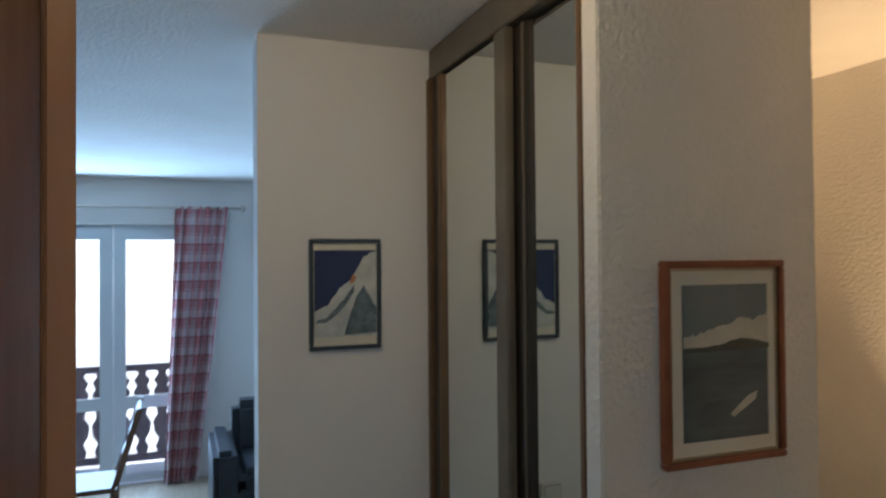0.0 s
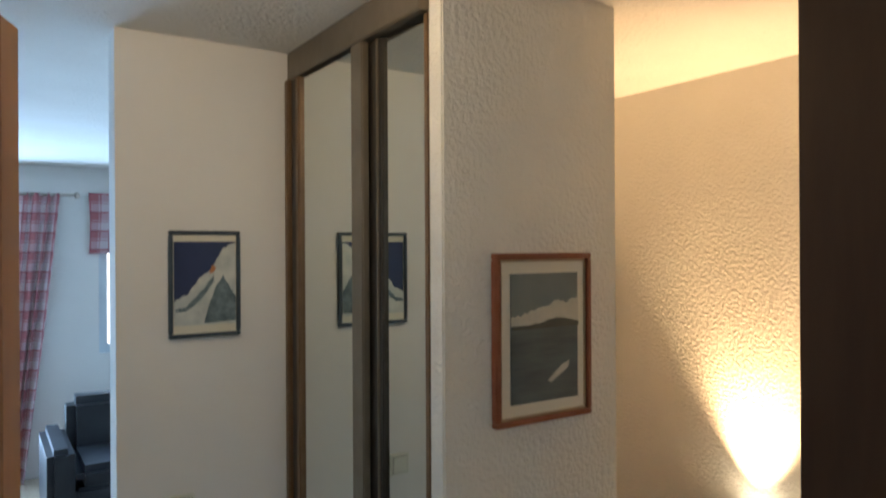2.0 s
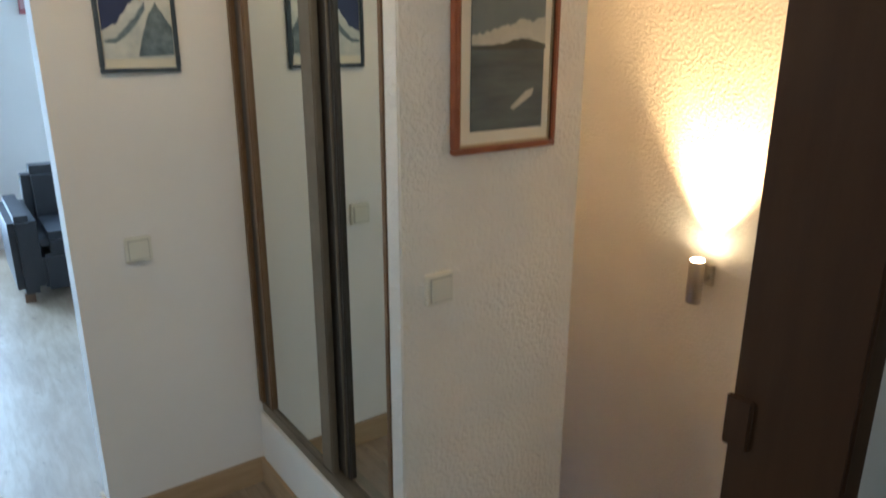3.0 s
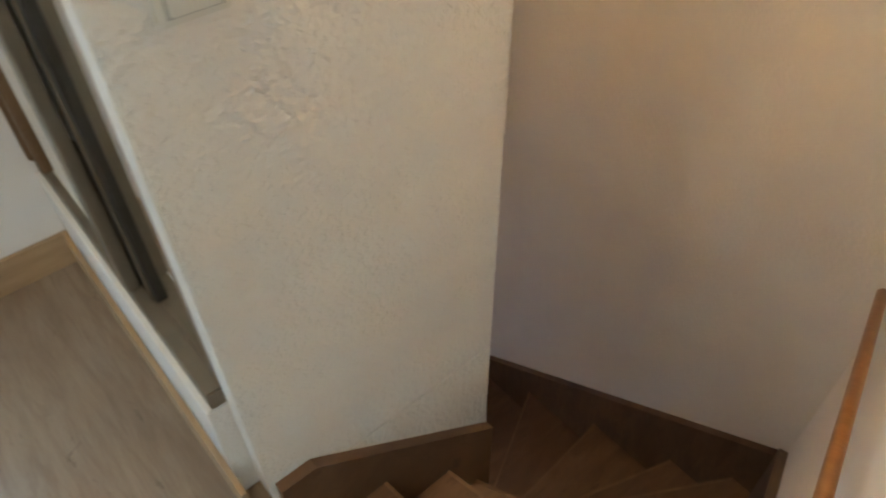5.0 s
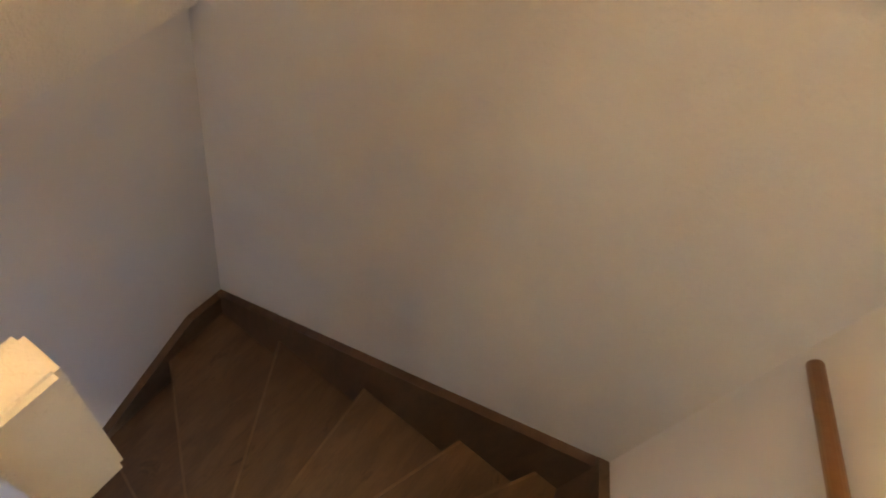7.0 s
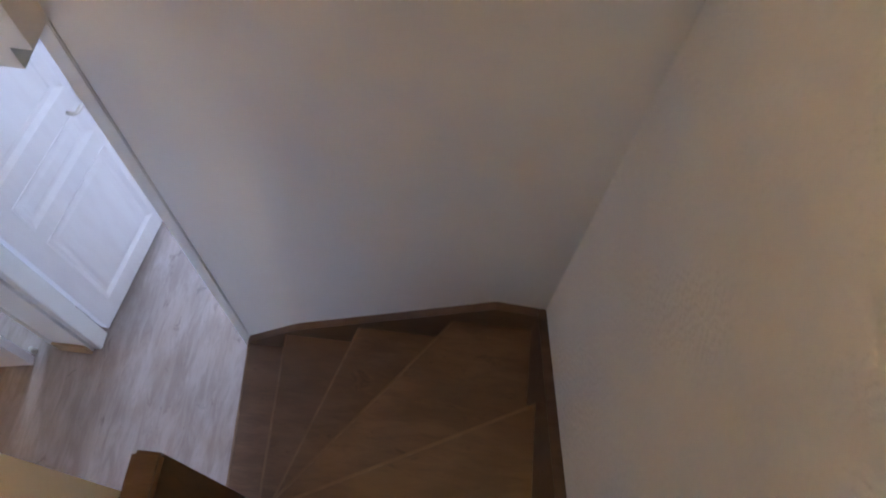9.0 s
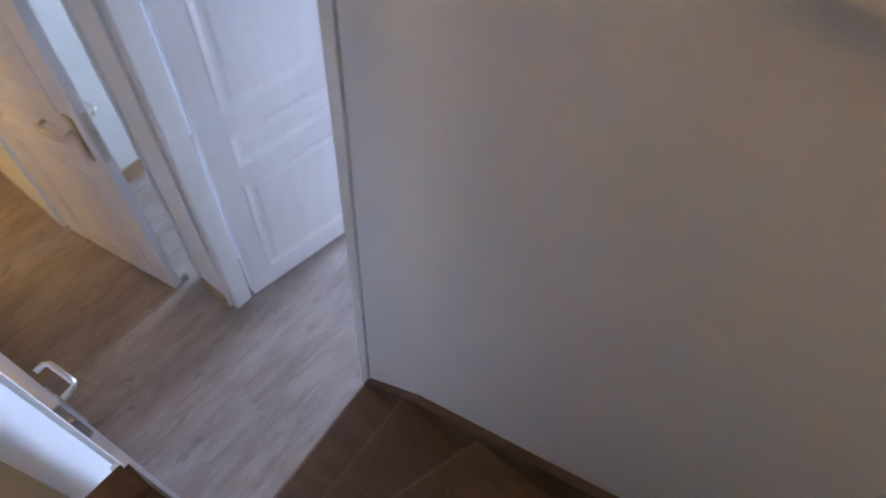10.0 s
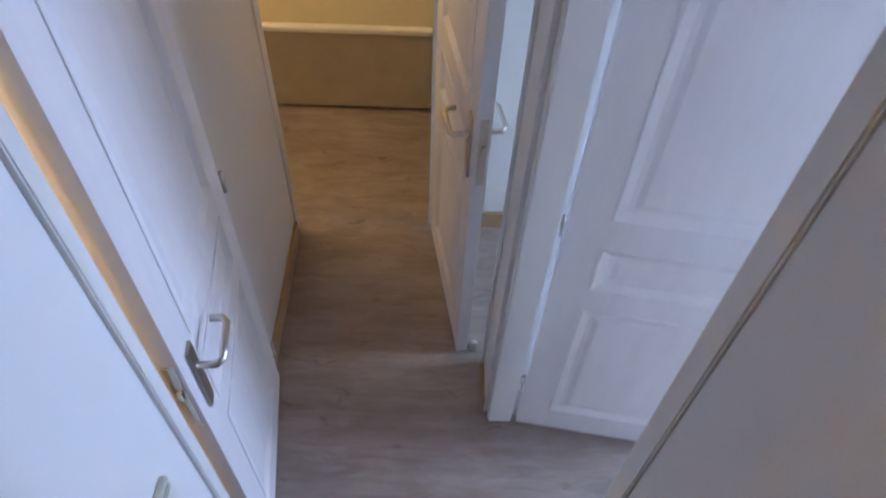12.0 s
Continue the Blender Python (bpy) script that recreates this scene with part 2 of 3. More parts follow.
def tube(points, radius, sides=12):
    bm = bmesh.new()
    rings = []
    pts = [Vector(p) for p in points]
    for i, p in enumerate(pts):
        d = (pts[min(i + 1, len(pts) - 1)] - pts[max(i - 1, 0)]).normalized()
        u = d.orthogonal().normalized() if not rings else (last - d * last.dot(d)).normalized()
        last = u
        v = d.cross(u)
        rings.append([bm.verts.new(p + (u * math.cos(a) + v * math.sin(a)) * radius) for a in (2 * math.pi * k / sides for k in range(sides))])
    for r, s in zip(rings, rings[1:]):
        for k in range(sides):
            bm.faces.new((r[k], r[(k + 1) % sides], s[(k + 1) % sides], s[k])).smooth = True
    bm.faces.new(rings[0][::-1])
    bm.faces.new(rings[-1])
    bmesh.ops.recalc_face_normals(bm, faces=bm.faces)
    return bm


def lathe(profile, sides=32, smooth=True):
    """Profile of (radius, z) turned round z."""
    bm = bmesh.new()
    rings = [[bm.verts.new((r * math.cos(2 * math.pi * k / sides), r * math.sin(2 * math.pi * k / sides), z)) for k in range(sides)] for r, z in profile]
    for a, b in zip(rings, rings[1:]):
        for k in range(sides):
            bm.faces.new((a[k], a[(k + 1) % sides], b[(k + 1) % sides], b[k])).smooth = smooth
    bm.faces.new(rings[0][::-1])
    bm.faces.new(rings[-1])
    bmesh.ops.recalc_face_normals(bm, faces=bm.faces)
    return bm


def solid(name, bm, mat, m=None, uv=False):
    mesh = bpy.data.meshes.new(name)
    bm.to_mesh(mesh)
    bm.free()
    mesh.materials.append(mat)
    ob = new(name, mesh)
    if m is not None:
        ob.matrix_world = m
    return ob


def part(name, bm, mat, parent, label=""):
    ob = solid(name, bm, mat)
    ob.parent = parent
    return tagged(ob, label)


def structure(name, bm, mat, label=""):
    return tagged(solid(name, bm, mat), label, kind="structure")


def thing(name, m, label, category, group=""):
    ob = new(name)
    ob.empty_display_size = 0.1
    ob.matrix_world = m
    return tagged(ob, label, category, group)


# ---- plan ----
XE = 1.55        # east wall of the stairwell
YN = 0.90        # its north wall
CX = 0.63        # east end of the wall between the flights
ZL = -2.7        # lower floor
CEIL = 2.5
YSKI = 0.945
SW = (0.05, -0.86)
SE = (XE, -0.555)
NW = (0.37, YN)

# upper storey
structure("floor_upper", prism([(-4.2, -3.6), (0.05, -3.6), SW, (0.05, 0.0), (0.038, 0.0), (0.038, 0.062), (0.0, 0.062), (0.0, YSKI), (XE + 0.2, YSKI), (XE + 0.2, 5.05), (-4.2, 5.05)], -0.06, 0.0), OAKF, "grey brown oak laminate floor of the flat")
structure("floor_slab", prism([(-4.2, -3.6), (0.05, -3.6), SW, (0.05, 0.0), (0.0, 0.0), (0.0, YSKI), (XE + 0.2, YSKI + 0.16), (XE + 0.2, 5.05), (-4.2, 5.05)], -0.3, -0.062), PAINT, "concrete floor slab painted white below")
structure("slab_under_closet", boxes((0.003, 0.12, 0.102, YSKI, -0.3, 0.0)), PAINT, "slab edge below the closet")
structure("ceiling", boxes((-4.3, 2.0, -3.7, 5.2, CEIL, CEIL + 0.12)), POPCORN, "white popcorn plaster ceiling")
structure("wall_picture", boxes((-0.54, 0.0, YSKI, YSKI + 0.12, 0, CEIL - 0.001), (0.0, XE + 0.1, YSKI + 0.001, YSKI + 0.12, 0, CEIL - 0.001)), PAINT, "white wall with the ski poster")
structure("wall_closet_end", boxes((0.038, CX, 0.0, 0.06, 0, CEIL - 0.001), (0.055, CX, 0.0, 0.06, -0.299, -0.001), (0.50, CX, 0.06, 0.10, -0.3, CEIL - 0.001), bevel=0.004), PLASTERC, "rough plastered wall at the end of the closet")
structure("wall_between_flights", boxes((0.159, CX - 0.001, 0.001, 0.10, ZL, -0.301)), PAINT, "smooth white wall between the stair flights")
structure("wall_ledge_end", boxes((0.661, 0.74, 0.104, 0.155, 0.04, 0.335), bevel=0.006), PLASTER, "small plastered ledge end beside the stairs")
structure("wall_closet_back", boxes((0.55, 0.61, 0.101, YN - 0.031, 0.448, CEIL - 0.001)), PAINT, "back wall of the closet above the stairs")
structure("closet_floor_box", boxes((0.121, 0.658, 0.101, YN - 0.031, 0.27, 0.447), bevel=0.004), PAINT, "white boxed closet floor over the stairs")
structure("wall_stair_east", boxes((XE, XE + 0.15, -0.7, YN + 0.15, ZL - 0.05, CEIL - 0.001)), PLASTER, "rough plastered outer wall of the stairs")
structure("wall_stair_north", boxes((NW[0], XE - 0.001, YN, YN + 0.12, ZL, -0.301)), PAINT, "smooth painted wall beside the lower flight")
structure("wall_stair_north_upper", boxes((0.62, XE - 0.001, YN - 0.03, YN + 0.045, -0.3, CEIL - 0.001)), PLASTER, "rough plastered wall above the lower flight")
d = (Vector((*SE, 0)) - Vector((*SW, 0)))
length = d.length
structure("wall_stair_south", upright(SW, (d.x, d.y), [(-0.05, ZL), (length + 0.02, ZL), (length + 0.02, CEIL - 0.001), (0.29, CEIL - 0.001), (0.29, -0.301), (-0.05, -0.301)], -0.12), PAINT, "white wall that carries the handrail")
structure("wall_hall_east", boxes((0.03, 0.12, -1.95, -1.86, 0, CEIL - 0.001), (0.03, 0.12, -1.86, -0.99, 2.1, CEIL - 0.001), (0.03, 0.12, -3.6, -1.95, 0, CEIL - 0.001)), PAINT, "white hall wall round a doorway")
structure("wall_bath_east", boxes((1.6, 1.7, -2.6, -0.7, 0, CEIL - 0.001)), material("pale_green_wall", (0.45, 0.68, 0.60), 0.7), "pale green wall of the room beyond")
structure("floor_side_room", prism([(0.051, -2.7), (1.7, -2.7), (1.7, -0.9), (0.34, -0.95), (0.325, -0.83), (0.051, -0.865)], -0.06, 0.0), GREYF, "floor of the room beyond")
structure("wall_side_south", boxes((0.12, 1.7, -2.7, -2.6, 0, CEIL - 0.001)), PAINT)
structure("wall_entry_south", boxes((-4.2, 0.12, -3.7, -3.6, 0, CEIL - 0.001)), PAINT)
structure("wall_west", boxes((-4.3, -4.2, -3.7, 5.2, 0, CEIL - 0.001)), PAINT)
structure("wall_living_east", boxes((XE + 0.1, XE + 0.2, YSKI + 0.12, 5.05, 0, CEIL - 0.001)), PAINT)
structure("wall_living_north", boxes((-4.2, -2.25, 5.05, 5.25, 0, CEIL - 0.001), (-2.25, -0.62, 5.05, 5.25, 2.12, CEIL - 0.001), (-0.62, -0.08, 5.05, 5.25, 0, CEIL - 0.001),
          (-0.08, 0.75, 5.05, 5.25, 0, 0.95), (-0.08, 0.75, 5.05, 5.25, 2.0, CEIL - 0.001), (0.75, XE + 0.2, 5.05, 5.25, 0, CEIL - 0.001)), PAINT, "living room wall with the balcony door")


def skirting(name, a, b, z, height=0.1, thick=0.012, mat=SKIRT, label="light oak skirting board"):
    a, b = Vector(a), Vector(b)
    dd = (b - a)
    return structure(name, upright(a, (dd.x, dd.y), [(0, z), (dd.length, z), (dd.length, z + height), (0, z + height)], thick), mat, label)


skirting("baseboard_picture_wall", (0.0, YSKI - 0.002), (-0.54, YSKI - 0.002), 0.0)
skirting("baseboard_closet", (-0.002, 0.0), (-0.002, YSKI - 0.014), 0.0)
skirting("baseboard_picture_wall_end", (-0.542, YSKI - 0.014), (-0.542, YSKI + 0.12), 0.0)

# ---- stairs ----
RISERS = 14
RISE = -ZL / RISERS
outer = [Vector(p) for p in ((0.05, SW[1] + 0.0), SE, (XE, YN), NW)]
NOSE = [  # inner point, outer point, from the lowest step up
    ((0.45, 0.10), (0.39, YN)), ((0.62, 0.12), (0.585, YN)), ((0.68, 0.13), (0.915, YN)), ((0.69, 0.12), (1.29, YN)),
    ((0.69, 0.10), (XE, 0.54)), ((0.69, 0.08), (XE, 0.13)), ((0.68, 0.04), (XE, -0.26)), ((0.66, 0.02), (XE, -0.50)),
    ((0.635, 0.0), (1.33, None)), ((0.60, 0.0), (1.08, None)), ((0.54, 0.0), (0.83, None)), ((0.44, 0.0), (0.58, None)), ((0.25, 0.0), (0.32, None)), ((0.05, 0.0), (0.05, None)),
]


def south_y(x):
    return SE[1] - (XE - x) * (SE[1] - SW[1]) / (XE - SW[0])


NOSE = [(Vector(a), Vector((b[0], b[1] if b[1] is not None else south_y(b[0])))) for a, b in NOSE]
stairs = thing("winder_staircase", pose(0.63, 0.1, ZL), "dark stained wooden winding stairs between two floors", "stairs")
inv = stairs.matrix_world.inverted()
CORNERS = [((XE, YN), 3), (SE, 7)]
for i in range(RISERS - 1):
    z = ZL + (i + 1) * RISE
    (a, b), (c, e) = NOSE[i], NOSE[i + 1]
    front = (b - a).normalized()
    side = Vector((front.y, -front.x))
    if side.dot((c + e) / 2 - (a + b) / 2) > 0:
        side = -side
    lip = side * 0.028
    outline = [a + lip, b + lip]
    for corner, at in CORNERS:
        if at == i:
            outline.append(Vector(corner))
    outline += [e, c]
    if i == 7:
        outline.append(Vector((CX, 0.0)))
    bm = prism([(p.x, p.y) for p in outline], z - 0.034, z)
    bm.transform(inv)
    tread = part("tread", bm, STAIR, stairs, "worn dark stained wooden tread")
    bm = upright(a + lip * 1.02, b - a, [(0.0, z - 0.030), ((b - a).length, z - 0.030), ((b - a).length, z + 0.0015), (0.0, z + 0.0015)], -0.009 if side.dot(Vector((-front.y, front.x))) > 0 else 0.009)
    bm.transform(inv)
    part("nosing", bm, NOSEW, tread, "lighter worn front edge")
for i in range(RISERS):
    z = ZL + i * RISE
    a, b = NOSE[i]
    bm = upright(a, (b - a), [(0, z), ((b - a).length, z), ((b - a).length, z + RISE - 0.035), (0, z + RISE - 0.035)], 0.016)
    bm.transform(inv)
    part("riser", bm, STAIR, stairs)


def stringer(origin, along, outline, depth=0.03, mat=STAIR):
    bm = upright(origin, along, outline, depth)
    bm.transform(inv)
    part("stringer", bm, mat, stairs)


ds = Vector(SE) - Vector(SW)
stringer((SW[0], SW[1]), ds, [(-0.0, -0.25), (0.0, 0.09), (0.12, 0.09), (ds.length, -0.86), (ds.length, -1.35)])
stringer(SE, (0, 1), [(0, -1.35), (0, -0.86), (YN - SE[1], -1.79), (YN - SE[1], -2.3)])
stringer((XE, YN), (-1, 0), [(0, -2.3), (0, -1.79), (0.178, -1.765), (0.94, -2.25), (XE - NW[0], -2.49), (XE - NW[0], ZL + 0.004), (0.9, ZL + 0.004)])
stringer((CX, 0.0), (-1, 0), [(0, -0.95), (0.0, -0.345), (0.50, 0.065), (0.58, 0.065), (0.58, -0.2), (0.3, -0.6)], 0.025)
newel = boxes((0.632, 0.694, -0.004, 0.175, ZL, -0.90), bevel=0.008)
newel.transform(inv)
part("newel", newel, STAIR, stairs, "dark wooden newel post")

rail = thing("handrail", pose(1.0, south_y(1.0) + 0.06, 0.4), "varnished brown wooden handrail on the white stair wall", "handrail")
ri = rail.matrix_world.inverted()
nrm = Vector((-ds.y, ds.x)).normalized()
RAILPTS = ((1.455, 0.03), (0.8, 0.27), (0.15, 0.51))
pts = []
for x, z in RAILPTS:
    pts.append((x + nrm.x * 0.04, south_y(x) + nrm.y * 0.04, z))
bm = tube(pts, 0.0135, 14)
bm.transform(ri)
part("rail", bm, RAILW, rail)
for x, z in ((0.45, 0.40), (0.2, 0.49)):
    bm = tube([(x, south_y(x), z - 0.06), (x + nrm.x * 0.04, south_y(x) + nrm.y * 0.04, z - 0.06), (x + nrm.x * 0.04, south_y(x) + nrm.y * 0.04, z - 0.015)], 0.006, 8)
    bm.transform(ri)
    part("bracket", bm, CHROME, rail)


# ---- doors ----
def lever(parent, x, side, z=1.04):
    """Lever handle with a long plate; side +1 on the front (+y) face."""
    y = side * 0.021
    part("door_handle", boxes((x - 0.02, x + 0.02, min(y, y + side * 0.006), max(y, y + side * 0.006), z - 0.15, z + 0.07), bevel=0.003), CHROME, parent, "brushed metal lever plate")
    d2 = -1 if x > 0.3 else 1
    part("lever", tube([(x, y, z), (x, y + side * 0.045, z), (x + d2 * 0.012, y + side * 0.055, z), (x + d2 * 0.10, y + side * 0.055, z), (x + d2 * 0.112, y + side * 0.045, z), (x + d2 * 0.112, y + side * 0.02, z)], 0.0085, 10), CHROME, parent, "curved metal lever")


def field(x0, x1, z0, z1, s, t):
    """A panel sunk behind a sloping moulding, with a raised middle, on the face s of a leaf of half thickness t."""
    bm = bmesh.new()
    rings = []
    for inset, y in ((0.0, t - 0.002), (0.0, t + 0.003), (0.005, t + 0.003), (0.028, t - 0.009), (0.042, t - 0.009), (0.058, t - 0.005), (0.062, t - 0.005)):
        rings.append([bm.verts.new((x, s * y, z)) for x, z in ((x0 + inset, z0 + inset), (x1 - inset, z0 + inset), (x1 - inset, z1 - inset), (x0 + inset, z1 - inset))])
    for a, b in zip(rings, rings[1:]):
        for k in range(4):
            bm.faces.new((a[k], a[(k + 1) % 4], b[(k + 1) % 4], b[k]))
    bm.faces.new(rings[-1])
    bm.faces.new([bm.verts.new((x, s * (t - 0.0138), z)) for x, z in ((x0, z0), (x1, z0), (x1, z1), (x0, z1))])
    bmesh.ops.recalc_face_normals(bm, faces=bm.faces)
    return bm


def panel_door(name, m, width, label, height=2.02, mat=DOORW):
    """Leaf along +x from the hinge, 40 mm thick, with raised rectangular panels."""
    door = thing(name, m, label, "door")
    stile, t = 0.10, 0.02
    rows = [(0.14, 0.73), (0.83, 0.99), (1.10, height - 0.12)]
    body = boxes((0, width, -t + 0.014, t - 0.014, 0.01, height))
    for s in (-1, 1):
        y0, y1 = sorted((s * (t - 0.014), s * t))
        for x0, x1 in ((0, stile), (width - stile, width)):
            box(body, x0, x1, y0, y1, 0.01, height)
        zs = [0.01] + [v for r in rows for v in r] + [height]
        for k in range(0, len(zs), 2):
            box(body, stile, width - stile, y0, y1, zs[k], zs[k + 1])
    part("leaf", body, mat, door)
    for s in (-1, 1):
        for z0, z1 in rows:
            part("door_panel", field(stile - 0.004, width - stile + 0.004, z0 - 0.004, z1 + 0.004, s, t), mat, door)
    lever(door, width - 0.055, 1)
    lever(door, width - 0.055, -1)
    part("lock_plate", boxes((width, width + 0.003, -0.012, 0.012, 0.90, 1.13)), CHROME, door, "metal lock face plate")
    part("latch", boxes((width + 0.003, width + 0.012, -0.006, 0.006, 1.02, 1.045)), CHROME, door)
    for z in (0.2, height / 2, height - 0.2):
        part("hinge", tube([(-0.006, t + 0.004, z - 0.035), (-0.006, t + 0.004, z + 0.035)], 0.006, 8), CHROME, door, "small metal hinge")
    return door


def heading(a, b):
    return math.degrees(math.atan2(b[1] - a[1], b[0] - a[0]))


H1, F1 = (-0.488, 0.046), (0.102, 0.117)
panel_door("door_1", pose(*H1, ZL, 0, 0, heading(H1, F1)), math.dist(H1, F1), "white panelled door slightly ajar with a lever handle")
H2, F2 = (-1.225, 0.622), (-0.622, 0.728)
panel_door("door_2", pose(*H2, ZL, 0, 0, heading(H2, F2)), math.dist(H2, F2), "white door open beside the corridor with two levers")
hook = thing("coat_hook", pose(-1.262, 0.80, -1.72), "black metal hook strip on the white wall", "hook")
part("plate", boxes((0.001, 0.007, -0.012, 0.012, -0.08, 0.08), bevel=0.002), BRONZED, hook)
part("peg", boxes((0.0075, 0.03, -0.006, 0.006, -0.07, -0.058), bevel=0.002), BRONZED, hook)
stop = thing("door_stop", pose(-0.64, 0.775, ZL), "small metal door stop on the grey floor", "door stop")
part("body", lathe([(0.016, 0.0), (0.016, 0.01), (0.009, 0.016), (0.009, 0.032), (0.013, 0.036), (0.004, 0.04)], 16), CHROME, stop)
H3, F3 = (-0.358, 0.92), (-0.257, 1.572)
panel_door("door_3", pose(*H3, ZL, 0, 0, heading(H3, F3)), math.dist(H3, F3), "white panelled door standing wide open into a room")

# ---- lower storey ----
structure("floor_lower", boxes((-4.0, 0.47, -2.5, 4.2, ZL - 0.12, ZL), (0.47, 2.2, YN + 0.121, 4.2, ZL - 0.12, ZL), (0.47, 2.2, -1.0, YN + 0.12, ZL - 0.12, ZL - 0.004)), GREYF, "grey brown laminate floor downstairs")
YW = 0.03
structure("wall_corridor_south", boxes((-0.54, 0.112, YW - 0.09, YW, ZL + 2.06, -0.301), (-1.18, -0.54, YW - 0.09, YW, ZL, -0.301)), PAINT, "white corridor wall beside the door")
structure("trim_door_1", boxes((0.121, 0.158, -0.06, 0.112, ZL, ZL + 2.06), (-0.54, -0.498, YW - 0.09, YW + 0.012, ZL, ZL + 2.06), (-0.498, 0.112, YW - 0.09, YW + 0.012, ZL + 2.03, ZL + 2.06), bevel=0.003), TRIM, "white painted door frame")
skirting("baseboard_corridor_south", (-0.545, YW + 0.002), (-1.175, YW + 0.002), ZL, 0.09, -0.012)
skirting("baseboard_stair_wall", (0.36, 0.102), (0.16, 0.102), ZL, 0.09, -0.012, TRIM, "white painted skirting board")
structure("trim_strike_plate", boxes((0.1185, 0.1205, 0.07, 0.108, -1.76, -1.56), (0.116, 0.1184, 0.09, 0.104, -1.69, -1.62), bevel=0.0008), CHROME, "metal strike plate in the door frame")
structure("trim_bedroom_opening", boxes((-1.24, -1.18, YW - 0.12, YW + 0.006, ZL, ZL + 2.1), bevel=0.003), TRIM, "white painted door frame")
structure("wall_corridor_north", boxes((-0.53, -0.379, 0.805, 0.874, ZL, -0.301), (-0.60, -0.53, 0.875, 4.0, ZL, -0.301), (-1.36, -0.53, 0.805, 0.874, ZL + 2.06, -0.301), (-2.2, -1.262, 0.59, 0.70, ZL, -0.301)), PAINT, "white wall between the two rooms")
structure("trim_room_post", boxes((-0.378, -0.341, 0.818, 0.899, ZL, ZL + 2.1), (-0.545, -0.531, 0.795, 0.874, ZL, ZL + 2.1), bevel=0.004), TRIM, "white painted door frame post")
structure("trim_stair_corner", boxes((NW[0] - 0.045, NW[0] - 0.001, YN - 0.006, YN + 0.13, ZL, -0.301), bevel=0.003), TRIM, "white painted corner frame beside the stairs")
structure("trim_door_3_head", boxes((-0.34, NW[0] - 0.045, 0.82, 0.93, ZL + 2.06, ZL + 2.12)), TRIM)
structure("wall_over_door_3", boxes((-0.379, NW[0], 0.82, 0.93, ZL + 2.12, -0.301)), PAINT)
skirting("baseboard_post", (-0.53, 0.803), (-0.379, 0.803), ZL, 0.09, -0.012)
structure("wall_room_3_east", boxes((2.1, 2.2, YN + 0.12, 4.0, ZL, -0.301)), PAINT)
structure("wall_room_3_north", boxes((-4.0, 2.2, 4.0, 4.1, ZL, -0.301)), PAINT)
structure("wall_room_2_west", boxes((-1.37, -1.262, 0.701, 4.0, ZL, -0.301)), PAINT, "white wall of the second room")
skirting("baseboard_room_2", (-1.26, 0.79), (-1.26, 3.0), ZL, 0.09, -0.012)
structure("wall_bedroom_west", boxes((-2.15, -2.05, -2.4, 0.60, ZL, -0.301)), YELLOW, "cream wall behind the bed")
structure("wall_bedroom_south", boxes((-2.1, 0.7, -2.5, -2.4, ZL, -0.301)), YELLOW)
structure("wall_bath_partition", boxes((-1.24, -1.15, -2.4, YW - 0.12, ZL, -0.301)), YELLOW)
structure("wall_bath_room_east", boxes((0.159, 0.249, -2.4, 0.0, ZL, -0.301)), PAINT)
structure("ceiling_lower", boxes((-4.0, 2.2, YN + 0.005, 4.2, -0.31, -0.301), (-4.0, 0.2, -2.5, YN + 0.005, -0.31, -0.301)), PAINT)

bed = thing("bed_panel", pose(-2.04, 0.01, ZL), "beige bed end panel with a pale top edge", "bed")
part("panel", boxes((-0.0, 0.03, -1.2, 0.575, 0.02, 0.44)), BEIGE, bed)
part("top_edge", boxes((-0.003, 0.04, -1.2, 0.575, 0.44, 0.465), bevel=0.004), TRIM, bed, "pale top edge")


def switch(name, m, label):
    """Square rocker switch lying in its local x-z plane, facing -y."""
    s = thing(name, m, label, "light switch", "light switches")
    part("frame", boxes((-0.04, 0.04, -0.017, 0, -0.04, 0.04), bevel=0.003), PLASTIC, s)
    # thin grey sheet that draws the shadow line round the rocker
    part("joint_shade", boxes((-0.0315, 0.0315, -0.0182, -0.0171, -0.0315, 0.0315)), SHADOWG, s)
    part("rocker", boxes((-0.029, 0.029, -0.023, -0.0183, -0.029, 0.029), bevel=0.002), PLASTIC, s)


switch("light_switch", pose(0.144, -0.0, 1.035), "white square switch on the rough plaster wall")
switch("light_switch", pose(-0.35, YSKI, 0.99), "white square switch below the ski poster")
switch("light_switch", pose(0.29, 0.1, -1.75, 0, 0, 180), "white switch on the downstairs wall beside the door")

# ---- closet with sliding mirror doors ----
closet = thing("mirror_closet", pose(0, 0, 0), "closet with bronze framed sliding mirror doors", "closet")
Y0, Y1 = 0.062, YSKI
part("sill", boxes((-0.0, 0.12, Y0, Y1 - 0.001, 0.001, 0.29), bevel=0.003), PLASTER, closet, "white plastered sill")
part("bottom_track", boxes((0.011, 0.11, Y0, Y1 - 0.001, 0.291, 0.335), bevel=0.003), BRONZE, closet)
part("top_track", boxes((0.012, 0.11, Y0, Y1 - 0.001, CEIL - 0.10, CEIL - 0.002), bevel=0.003), BRONZE, closet, "bronze top track")
part("side_profile", boxes((0.0, 0.03, Y1 - 0.032, Y1 - 0.002, 0.335, CEIL - 0.10), bevel=0.004), GOLDW, closet)
